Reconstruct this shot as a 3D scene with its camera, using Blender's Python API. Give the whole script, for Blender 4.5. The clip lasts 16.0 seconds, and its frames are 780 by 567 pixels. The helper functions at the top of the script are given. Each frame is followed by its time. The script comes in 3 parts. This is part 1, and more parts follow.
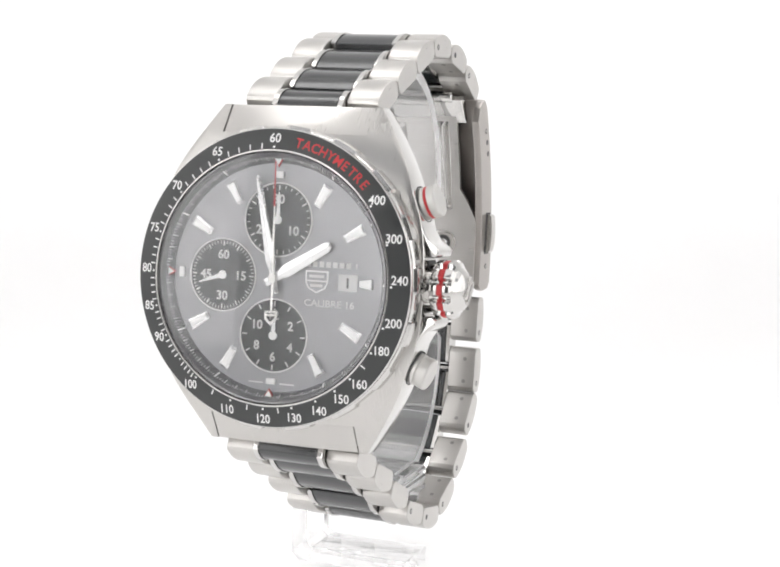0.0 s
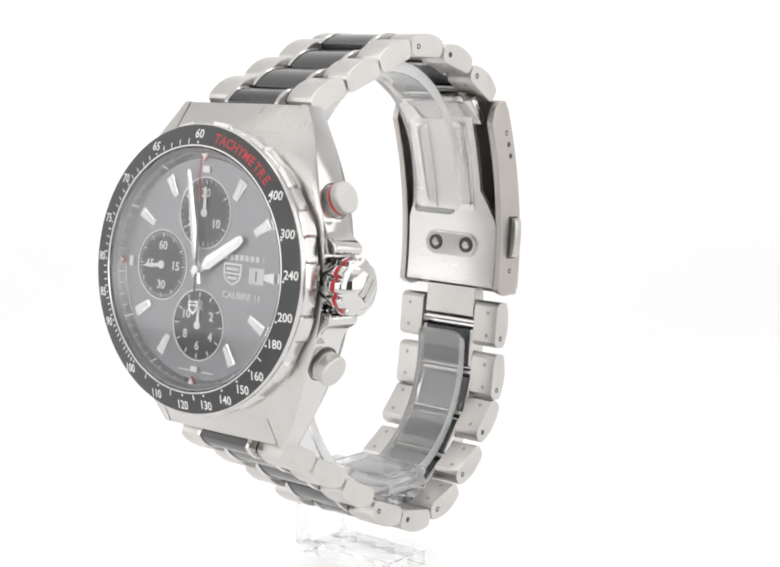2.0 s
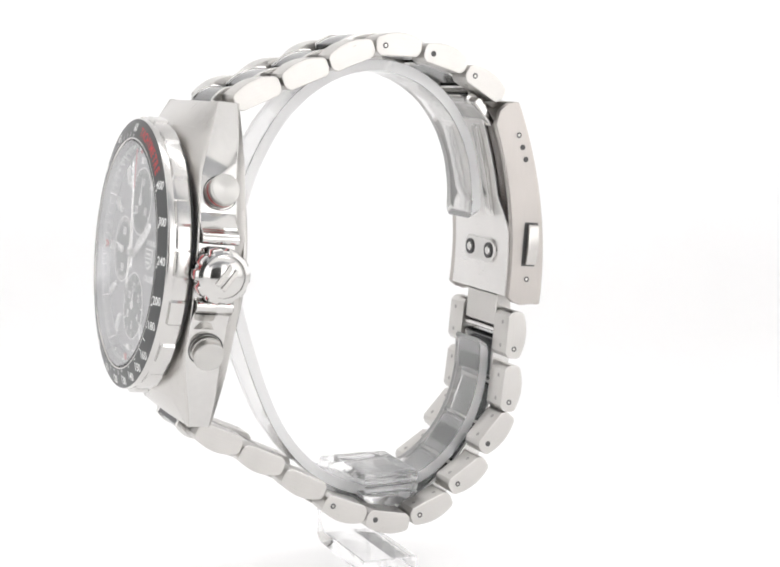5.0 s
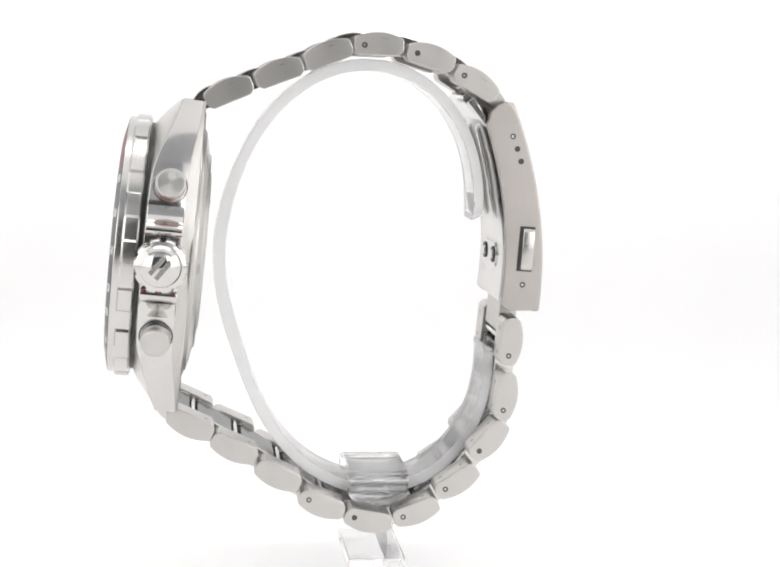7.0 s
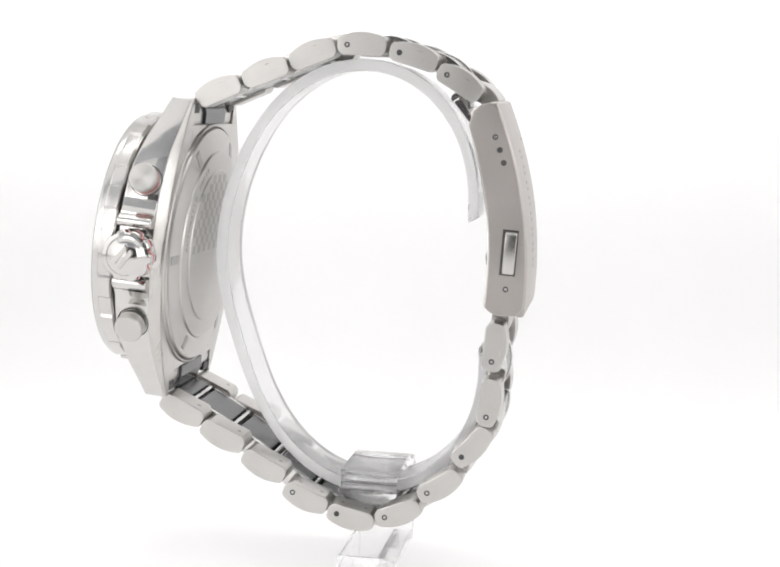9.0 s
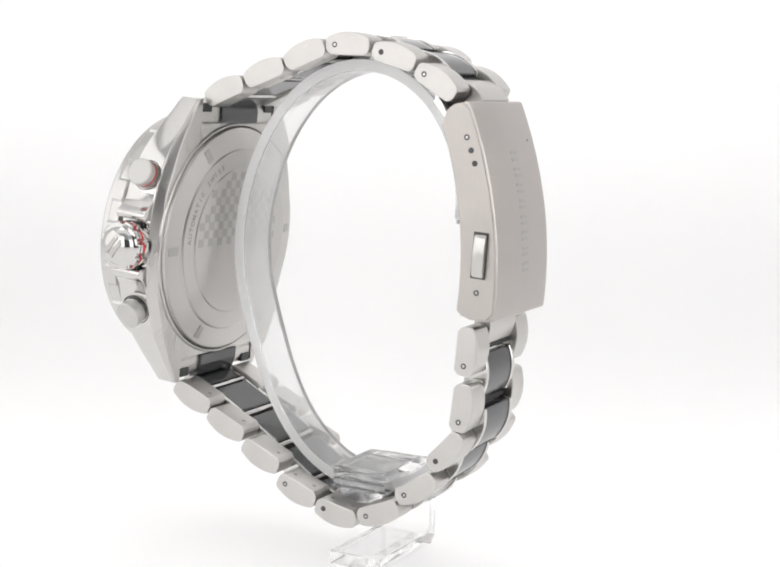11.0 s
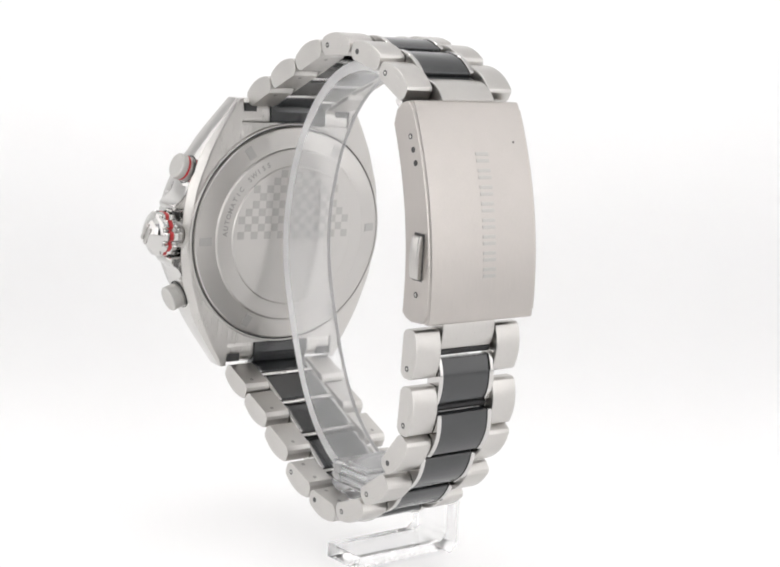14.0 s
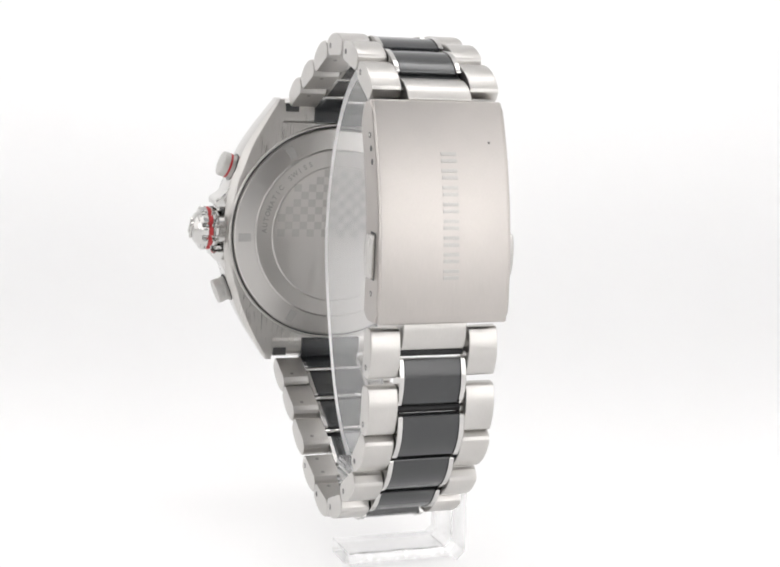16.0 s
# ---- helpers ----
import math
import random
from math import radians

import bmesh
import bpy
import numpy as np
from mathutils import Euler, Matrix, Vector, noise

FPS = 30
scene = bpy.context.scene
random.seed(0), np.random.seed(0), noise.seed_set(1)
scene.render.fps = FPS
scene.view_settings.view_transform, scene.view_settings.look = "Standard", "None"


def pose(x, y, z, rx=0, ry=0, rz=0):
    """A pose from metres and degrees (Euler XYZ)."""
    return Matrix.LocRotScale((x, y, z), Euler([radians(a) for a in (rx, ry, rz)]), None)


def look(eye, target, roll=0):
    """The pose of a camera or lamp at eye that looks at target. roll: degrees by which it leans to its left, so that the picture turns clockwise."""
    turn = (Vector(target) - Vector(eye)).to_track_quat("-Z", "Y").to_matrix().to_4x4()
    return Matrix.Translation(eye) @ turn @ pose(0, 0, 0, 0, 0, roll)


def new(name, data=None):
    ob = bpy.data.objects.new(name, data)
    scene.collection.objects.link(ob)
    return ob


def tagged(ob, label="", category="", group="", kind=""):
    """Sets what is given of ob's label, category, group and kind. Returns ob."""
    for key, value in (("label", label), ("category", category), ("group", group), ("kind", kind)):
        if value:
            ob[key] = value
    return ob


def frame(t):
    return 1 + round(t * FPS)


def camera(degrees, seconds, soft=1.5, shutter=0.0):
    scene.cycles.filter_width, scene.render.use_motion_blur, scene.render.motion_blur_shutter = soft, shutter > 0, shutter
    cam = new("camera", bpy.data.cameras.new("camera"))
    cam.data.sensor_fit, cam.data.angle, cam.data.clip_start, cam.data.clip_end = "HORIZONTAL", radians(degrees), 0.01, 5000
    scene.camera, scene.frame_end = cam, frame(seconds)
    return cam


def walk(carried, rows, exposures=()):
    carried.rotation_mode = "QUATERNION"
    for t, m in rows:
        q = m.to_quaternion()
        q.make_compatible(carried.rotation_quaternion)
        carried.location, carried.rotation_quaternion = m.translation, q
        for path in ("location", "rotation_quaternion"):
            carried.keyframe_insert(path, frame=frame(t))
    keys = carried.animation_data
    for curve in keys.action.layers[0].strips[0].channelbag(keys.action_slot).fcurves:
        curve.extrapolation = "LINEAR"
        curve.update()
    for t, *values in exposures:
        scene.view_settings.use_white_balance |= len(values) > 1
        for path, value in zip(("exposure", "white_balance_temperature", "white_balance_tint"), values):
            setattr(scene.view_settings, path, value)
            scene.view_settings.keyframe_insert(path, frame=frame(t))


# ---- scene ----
MM = 0.001

# ---- camera, held still ----
cam = camera(29.92, 16.0, soft=2.0)
EYE = look((0.0, -0.245, 0.083), (0.00005, 0.0, 0.04857), 1.775)
walk(cam, [(0.0, EYE), (16.0, EYE)], [(0.0, 0.0), (6.0, 0.0), (9.0, -0.06), (12.0, -0.12), (16.0, -0.13)])

# ---- light: an unseen white product tent, with soft boxes and fill lamps added ----
scene.view_settings.exposure = 0.0
world = bpy.data.worlds.new("world")
world.use_nodes = True
world.node_tree.nodes["Background"].inputs[0].default_value = (1.0, 0.988, 0.985, 1)
world.node_tree.nodes["Background"].inputs[1].default_value = 0.1
scene.world = world


def soft_box(name, eye, target, width, height, watts, colour=(1, 0.986, 0.988)):
    data = bpy.data.lights.new(name, "AREA")
    data.shape, data.size, data.size_y, data.energy, data.color = "RECTANGLE", width, height, watts, colour
    lamp = new(name, data)
    lamp.matrix_world = look(eye, target)
    return lamp


# Soft boxes added out of view for broad white light and reflections.
soft_box("soft_box_left", (-0.53, -0.12, 0.26), (0, -0.12, 0.26), 0.75, 0.5, 0.85)
soft_box("soft_box_right", (0.53, -0.12, 0.26), (0, -0.12, 0.26), 0.75, 0.5, 0.95)
# Unseen fill, added to bounce off the front walls into dial and steel.
soft_box("bounce_fill_left", (-0.33, -0.38, 0.22), (-0.36, -0.52, 0.22), 0.16, 0.3, 1.05)
soft_box("bounce_fill_right", (0.33, -0.38, 0.22), (0.36, -0.52, 0.22), 0.16, 0.3, 1.25)
soft_box("soft_box_top", (0.0, 0.0, 0.55), (0, 0.0, 0), 1.0, 0.56, 0.4)
# Unseen fill lamps, added above, below and behind the sheet to whiten it.
soft_box("backdrop_fill", (0.0, 0.06, 0.50), (0, 0.36, 0.12), 0.45, 0.12, 0.6)
soft_box("sheet_under_fill", (0.0, -0.10, -0.10), (0, -0.10, 0), 0.7, 0.5, 1.8)
soft_box("sheet_back_fill", (-0.03, 0.29, 0.085), (-0.03, 0.13, 0.06), 0.50, 0.30, 0.86)


# ---- materials ----
def material(name, colour, rough=0.5, metal=0.0, **more):
    mat = bpy.data.materials.new(name)
    mat.use_nodes = True
    b = mat.node_tree.nodes["Principled BSDF"]
    b.inputs["Base Color"].default_value = (*colour, 1)
    b.inputs["Roughness"].default_value, b.inputs["Metallic"].default_value = rough, metal
    for key, value in more.items():
        b.inputs[key.replace("_", " ").title().replace("Ior", "IOR")].default_value = value
    return mat


def grain(mat, scale, rough=(0.25, 0.4), bump=0.05, depth=0.00002, tint=0.06, blotch=150.0):
    """Fine directed grain at one scale and broad smudges at another."""
    nt = mat.node_tree
    b = nt.nodes["Principled BSDF"]
    at = nt.nodes.new("ShaderNodeTexCoord")
    stretch = nt.nodes.new("ShaderNodeMapping")
    stretch.inputs["Scale"].default_value = scale
    fine = nt.nodes.new("ShaderNodeTexNoise")
    fine.inputs["Scale"].default_value, fine.inputs["Detail"].default_value = 1.0, 3.0
    broad = nt.nodes.new("ShaderNodeTexNoise")
    broad.inputs["Scale"].default_value, broad.inputs["Detail"].default_value = blotch, 2.0
    nt.links.new(at.outputs["Object"], stretch.inputs["Vector"])
    nt.links.new(stretch.outputs[0], fine.inputs["Vector"])
    nt.links.new(at.outputs["Object"], broad.inputs["Vector"])
    mix = nt.nodes.new("ShaderNodeMix")
    mix.inputs["Factor"].default_value = 0.45
    nt.links.new(fine.outputs[0], mix.inputs["A"])
    nt.links.new(broad.outputs[0], mix.inputs["B"])
    ramp = nt.nodes.new("ShaderNodeMapRange")
    ramp.inputs["From Min"].default_value, ramp.inputs["From Max"].default_value = 0.3, 0.7
    ramp.inputs["To Min"].default_value, ramp.inputs["To Max"].default_value = rough
    nt.links.new(mix.outputs["Result"], ramp.inputs["Value"])
    nt.links.new(ramp.outputs[0], b.inputs["Roughness"])
    if tint:
        colour = b.inputs["Base Color"].default_value[:]
        cr = nt.nodes.new("ShaderNodeValToRGB")
        cr.color_ramp.elements[0].position, cr.color_ramp.elements[1].position = 0.3, 0.7
        cr.color_ramp.elements[0].color = tuple(c * (1 - tint) for c in colour[:3]) + (1,)
        cr.color_ramp.elements[1].color = tuple(min(1, c * (1 + tint)) for c in colour[:3]) + (1,)
        nt.links.new(mix.outputs["Result"], cr.inputs[0])
        nt.links.new(cr.outputs[0], b.inputs["Base Color"])
    if bump:
        bp = nt.nodes.new("ShaderNodeBump")
        bp.inputs["Strength"].default_value, bp.inputs["Distance"].default_value = bump, depth
        nt.links.new(fine.outputs[0], bp.inputs["Height"])
        nt.links.new(bp.outputs[0], b.inputs["Normal"])
    return mat


def turned(mat, pitch, rough, tint=0.05):
    """Concentric turning marks about the object's own Z axis."""
    nt = mat.node_tree
    b = nt.nodes["Principled BSDF"]
    at = nt.nodes.new("ShaderNodeTexCoord")
    flat = nt.nodes.new("ShaderNodeVectorMath")
    flat.operation = "MULTIPLY"
    flat.inputs[1].default_value = (1, 1, 0)
    far = nt.nodes.new("ShaderNodeVectorMath")
    far.operation = "LENGTH"
    nt.links.new(at.outputs["Object"], flat.inputs[0])
    nt.links.new(flat.outputs[0], far.inputs[0])
    ns = nt.nodes.new("ShaderNodeTexNoise")
    ns.noise_dimensions = "1D"
    ns.inputs["Scale"].default_value, ns.inputs["Detail"].default_value = pitch, 3.0
    nt.links.new(far.outputs["Value"], ns.inputs["W"])
    ramp = nt.nodes.new("ShaderNodeMapRange")
    ramp.inputs["To Min"].default_value, ramp.inputs["To Max"].default_value = rough
    nt.links.new(ns.outputs[0], ramp.inputs["Value"])
    nt.links.new(ramp.outputs[0], b.inputs["Roughness"])
    bp = nt.nodes.new("ShaderNodeBump")
    bp.inputs["Strength"].default_value, bp.inputs["Distance"].default_value = 0.0006, 0.00002
    nt.links.new(ns.outputs[0], bp.inputs["Height"])
    nt.links.new(bp.outputs[0], b.inputs["Normal"])
    return mat


STEEL = (0.56, 0.545, 0.525)
brushed_long = grain(material("brushed_steel", STEEL, 0.34, 1), (12000, 400, 12000), (0.26, 0.42), 0.10)
brushed_clasp = grain(material("brushed_clasp_steel", (0.475, 0.448, 0.425), 0.36, 1), (12000, 12000, 300), (0.30, 0.44), 0.10)
brushed_case = grain(material("brushed_case_steel", STEEL, 0.3, 1), (14000, 300, 600), (0.26, 0.32), 0.015, tint=0.02)
polished = grain(material("polished_steel", (0.62, 0.61, 0.595), 0.08, 1), (900, 900, 900), (0.05, 0.13), 0.0, tint=0.03)
bezel_steel = grain(material("bezel_steel", (0.6, 0.59, 0.575), 0.22, 1), (900, 900, 900), (0.17, 0.26), 0.0, tint=0.02)
satin = grain(material("satin_steel", (0.56, 0.545, 0.525), 0.25, 1), (3000, 3000, 3000), (0.22, 0.28), 0.0, tint=0.02)
turned_steel = turned(material("turned_steel", (0.53, 0.516, 0.498), 0.32, 1), 5000, (0.31, 0.34))
pusher_steel = turned(material("pusher_steel", (0.58, 0.57, 0.55), 0.42, 1), 5000, (0.36, 0.48))
blade_steel = grain(material("blade_steel", (0.76, 0.745, 0.73), 0.3, 1), (400, 9000, 9000), (0.26, 0.34), 0.03, tint=0.03)
etched_steel = grain(material("etched_steel", (0.44, 0.43, 0.415), 0.42, 1), (3000, 3000, 3000), (0.37, 0.48), 0.0)
engraved_steel = grain(material("engraved_steel", (0.34, 0.332, 0.32), 0.45, 1), (3000, 3000, 3000), (0.4, 0.52), 0.0)
matt_steel = grain(material("matt_steel", (0.46, 0.45, 0.44), 0.5, 1), (3000, 3000, 3000), (0.45, 0.6), 0.0)
# Near-black that paints the shade in gaps, slots and holes.
shadow_steel = grain(material("recess_shade", (0.08, 0.08, 0.08), 0.5, 0.6), (3000, 3000, 3000), (0.4, 0.6), 0.0)
joint_black = grain(material("joint_black", (0.012, 0.012, 0.013), 0.6), (3000, 3000, 3000), (0.5, 0.7), 0.0)
ceramic = grain(material("black_ceramic", (0.02, 0.022, 0.024), 0.16, 0, ior=1.75), (4000, 300, 4000), (0.12, 0.22), 0.03)
insert_black = grain(material("bezel_black", (0.04, 0.042, 0.042), 0.38), (2500, 2500, 2500), (0.28, 0.42), 0.02)
dial_grey = grain(material("dial_grey", (0.315, 0.315, 0.33), 0.38, 0.55), (5000, 250, 2500), (0.34, 0.42), 0.0, tint=0.02)
flange_grey = grain(material("flange_grey", (0.25, 0.252, 0.265), 0.25, 0.7), (2500, 2500, 2500), (0.2, 0.28), 0.0)
subdial_dark = grain(material("subdial_dark", (0.024, 0.028, 0.031), 0.42), (2500, 2500, 2500), (0.36, 0.5), 0.0)
lume_white = grain(material("marker_white", (0.92, 0.92, 0.91), 0.25, 0.3), (2000, 2000, 2000), (0.25, 0.38), 0.0, tint=0.03)
pointer_steel = grain(material("pointer_steel", (0.86, 0.86, 0.86), 0.25, 0.85), (2000, 2000, 2000), (0.2, 0.3), 0.0, tint=0.03)
print_white = material("print_white", (0.8, 0.8, 0.79), 0.5)
print_red = material("print_red", (0.52, 0.035, 0.04), 0.5)
seal_red = grain(material("seal_red", (0.50, 0.03, 0.035), 0.35), (3000, 3000, 3000), (0.3, 0.45), 0.0)
crystal_glass = material("sapphire", (1, 1, 1), 0.0, 0, transmission_weight=1.0, ior=1.52)
acrylic = grain(material("clear_acrylic", (0.99, 0.99, 0.99), 0.02, 0, transmission_weight=0.86, ior=1.43),
                (2500, 150, 150), (0.02, 0.12), 0.0, tint=0.0)
sawn_acrylic = grain(material("sawn_acrylic", (1, 1, 1), 0.55, 0, transmission_weight=0.5, ior=1.3), (900, 900, 900), (0.5, 0.62), 0.0, tint=0.0)
block_acrylic = grain(material("acrylic_block", (0.99, 0.99, 0.99), 0.02, 0, transmission_weight=0.96, ior=1.33), (500, 500, 500), (0.02, 0.05), 0.0, tint=0.0)
tent_white = grain(material("tent_fabric", (0.86, 0.86, 0.855), 0.9), (1500, 1500, 1500), (0.85, 0.95), 0.0, tint=0.008, blotch=9.0)
table_white = grain(material("translucent_sheet", (0.86, 0.86, 0.855), 0.9), (1500, 1500, 1500), (0.85, 0.95), 0.0, tint=0.008, blotch=9.0)
through_sheet = table_white.node_tree.nodes.new("ShaderNodeBsdfTranslucent")
through_sheet.inputs["Color"].default_value = (0.9, 0.9, 0.9, 1)
blend = table_white.node_tree.nodes.new("ShaderNodeMixShader")
blend.inputs[0].default_value = 0.45
table_white.node_tree.links.new(table_white.node_tree.nodes["Principled BSDF"].outputs[0], blend.inputs[1])
table_white.node_tree.links.new(through_sheet.outputs[0], blend.inputs[2])
table_white.node_tree.links.new(blend.outputs[0], table_white.node_tree.nodes["Material Output"].inputs[0])
# Greys of unseen panels that put darker reflections into the steel.
tent_top = grain(material("grey_reflection_panel", (0.48, 0.49, 0.505), 0.9), (800, 800, 800), (0.85, 0.95), 0.0, blotch=9.0)
tent_front = grain(material("dark_opening_panel", (0.06, 0.06, 0.06), 0.9), (800, 800, 800), (0.85, 0.95), 0.0, blotch=9.0)


# ---- mesh helpers; shapes are given in millimetres ----
def finish(bm, name, mat, smooth=13):
    bmesh.ops.recalc_face_normals(bm, faces=bm.faces)
    me = bpy.data.meshes.new(name)
    bm.to_mesh(me)
    bm.free()
    me.transform(Matrix.Scale(MM, 4))
    me.materials.append(mat)
    if smooth:
        me.shade_smooth()
        me.set_sharp_from_angle(angle=radians(smooth))
    return me


def radial_gloss(mat, amount):
    """Turned metal: its highlight fans out from the middle."""
    nt = mat.node_tree
    tangent = nt.nodes.new("ShaderNodeTangent")
    tangent.direction_type, tangent.axis = "RADIAL", "Z"
    nt.nodes["Principled BSDF"].inputs["Anisotropic"].default_value = amount
    nt.links.new(tangent.outputs[0], nt.nodes["Principled BSDF"].inputs["Tangent"])


radial_gloss(pusher_steel, 0.8)
radial_gloss(turned_steel, 0.4)


def metres(m):
    m = m.copy()
    m.translation = m.translation * MM
    return m


def part(name, bm, mat, parent, label="", m=None, smooth=13):
    """One mesh object under a thing or under a part; m is its pose in the parent's space, in millimetres."""
    me = bm if isinstance(bm, bpy.types.Mesh) else finish(bm, name, mat, smooth)
    ob = new(name, me)
    ob.parent = parent
    if m is not None:
        ob.matrix_basis = metres(m)
    return tagged(ob, label)


def solid(verts, faces):
    bm = bmesh.new()
    vs = [bm.verts.new(v) for v in verts]
    for f in faces:
        bm.faces.new([vs[i] for i in f])
    return bm


def merge(bm, other, m=None):
    """Add another bmesh, moved by m, to bm."""
    me = bpy.data.meshes.new("piece")
    other.to_mesh(me)
    other.free()
    if m is not None:
        me.transform(m)
    bm.from_mesh(me)
    bpy.data.meshes.remove(me)
    return bm


def bevelled(bm, width, segments=2, angle=25):
    edges = [e for e in bm.edges if len(e.link_faces) == 2 and e.calc_face_angle(0) > radians(angle)]
    bmesh.ops.bevel(bm, geom=edges, offset=width, segments=segments, affect="EDGES", profile=0.6, clamp_overlap=True)
    return bm


def box(x0, x1, y0, y1, z0, z1, bevel=0.0):
    v = [(x, y, z) for x in (x0, x1) for y in (y0, y1) for z in (z0, z1)]
    bm = solid(v, [(0, 1, 3, 2), (4, 6, 7, 5), (0, 4, 5, 1), (2, 3, 7, 6), (0, 2, 6, 4), (1, 5, 7, 3)])
    bmesh.ops.recalc_face_normals(bm, faces=bm.faces)
    return bevelled(bm, bevel) if bevel else bm


def prism(poly, a, b, axis="X", bevel=0.0, segments=2):
    """A polygon swept along an axis: the points lie in (Y, Z) for X, in (X, Y) for Z."""
    def at(p, d):
        return (d, p[0], p[1]) if axis == "X" else (p[0], p[1], d)
    n = len(poly)
    v = [at(p, a) for p in poly] + [at(p, b) for p in poly]
    f = [tuple(range(n)), tuple(range(2 * n - 1, n - 1, -1))] + [(i, (i + 1) % n, n + (i + 1) % n, n + i) for i in range(n)]
    bm = solid(v, f)
    bmesh.ops.recalc_face_normals(bm, faces=bm.faces)
    return bevelled(bm, bevel, segments) if bevel else bm


def lathe(profile, steps=96, shape=None, closed=True):
    """A profile of (radius, z) turned about Z. shape(angle, radius, z) may change the radius."""
    bm = bmesh.new()
    rings = []
    for r, z in profile:
        if r < 1e-6:
            rings.append([bm.verts.new((0, 0, z))])
            continue
        ring = []
        for i in range(steps):
            a = 2 * math.pi * i / steps
            q = shape(a, r, z) if shape else r
            ring.append(bm.verts.new((q * math.cos(a), q * math.sin(a), z)))
        rings.append(ring)
    pairs = list(zip(rings, rings[1:])) + ([(rings[-1], rings[0])] if closed else [])
    for p, q in pairs:
        for i in range(steps):
            j = (i + 1) % steps
            if len(p) == 1 and len(q) == 1:
                continue
            if len(p) == 1:
                bm.faces.new((p[0], q[j], q[i]))
            elif len(q) == 1:
                bm.faces.new((p[i], p[j], q[0]))
            else:
                bm.faces.new((p[i], p[j], q[j], q[i]))
    return bm


def disc(radius, z0, z1, steps=64):
    return lathe([(0, z0), (radius, z0), (radius, z1), (0, z1)], steps, closed=False)


def rod(radius, length, steps=20, chamfer=0.0):
    c = chamfer
    return lathe([(0, -length / 2), (radius - c, -length / 2), (radius, -length / 2 + c), (radius, length / 2 - c), (radius - c, length / 2), (0, length / 2)], steps, closed=False)


def letters(text, size, thick=0.02, bold=0.0, squeeze=1.0):
    """The outline of a text, centred on its own middle, as a bmesh in the XY plane."""
    cu = bpy.data.curves.new("text", "FONT")
    cu.body, cu.size, cu.align_x, cu.align_y, cu.extrude, cu.offset, cu.resolution_u = text, size, "CENTER", "CENTER", thick, bold, 3
    ob = new("text", cu)
    me = bpy.data.meshes.new_from_object(ob)
    bm = bmesh.new()
    bm.from_mesh(me)
    xs, ys = [v.co.x for v in bm.verts], [v.co.y for v in bm.verts]
    cx, cy = (min(xs) + max(xs)) / 2, (min(ys) + max(ys)) / 2
    for v in bm.verts:
        v.co.x, v.co.y = (v.co.x - cx) * squeeze, v.co.y - cy
    bpy.data.objects.remove(ob)
    bpy.data.curves.remove(cu)
    bpy.data.meshes.remove(me)
    return bm


def clock(angle, radius, z=0.0, turn=None):
    """The pose at a clock angle in degrees from twelve, turned with it or by its own turn."""
    a = radians(angle)
    return pose(radius * math.sin(a), radius * math.cos(a), z, 0, 0, -angle if turn is None else turn)


TO_X = pose(0, 0, 0, 0, 90, 0)

# ---- the tent: floor and backdrop in one sweep; unseen sides, top and front added ----
def sweep_sheet():
    bm = bmesh.new()
    path = [(-520, 0.0), (-200, 0.0), (-60, 0.0), (52, 0.0)]
    path += [(52 + 130 * math.sin(a), 130 - 130 * math.cos(a)) for a in [radians(6 * i) for i in range(1, 16)]]
    path += [(182, 300), (182, 560)]
    cols = []
    for x in (-560, -200, 200, 560):
        cols.append([bm.verts.new((x, y, z)) for y, z in path])
    for p, q in zip(cols, cols[1:]):
        for i in range(len(path) - 1):
            bm.faces.new((p[i], q[i], q[i + 1], p[i + 1]))
    return bm


floor = tagged(new("floor", finish(sweep_sheet(), "floor", table_white, 60)), "seamless white translucent sweep of a product photo table", "floor", kind="structure")
# Panels out of view; the dark front one stands for the open side.
for nm, dims, mat in (("wall_left", (-566, -561, -520, 560, -5, 565), tent_white), ("wall_right", (561, 566, -520, 560, -5, 565), tent_white),
                      ("ceiling", (-566, 566, -290, 560, 561, 566), tent_white), ("ceiling", (-566, 566, -525, -290, 561, 566), tent_top), ("wall_front", (-566, -210, -526, -521, -5, 565), tent_white), ("wall_front", (210, 566, -526, -521, -5, 565), tent_white),
                      ("wall_front", (-210, 210, -526, -521, -5, 330), tent_front), ("wall_front", (-210, 210, -526, -521, 330, 565), tent_top)):
    tagged(new(nm, finish(box(*dims), nm, mat, 0)), "unseen panel of the tent, added to shape light and reflections", nm.split("_")[0], kind="structure")

# ---- the wristwatch ----
watch = tagged(new("wristwatch"), "steel chronograph wristwatch with grey dial and black bezel", "watch")
HEAD = Matrix(((0.99992, -0.01254, 0.0, -0.579), (0.00102, 0.0816, -0.99666, -45.77), (0.0125, 0.99659, 0.0816, 54.707), (0, 0, 0, 1)))


def graded(table, v):
    """A smooth run through the rows of a short table, in the size of v."""
    v = abs(v)
    n = len(table)
    for k in range(n - 1):
        (a, p), (b, q) = table[k], table[k + 1]
        if v <= b:
            u = (v - a) / (b - a)
            before = (q - table[k - 1][1]) / (b - table[k - 1][0]) if k else 0.0
            after = (table[k + 2][1] - p) / (table[k + 2][0] - a) if k + 2 < n else (q - p) / (b - a)
            h = b - a
            return p * (1 + 2 * u) * (1 - u) ** 2 + q * u * u * (3 - 2 * u) + h * before * u * (1 - u) ** 2 - h * after * u * u * (1 - u)
    return table[-1][1]


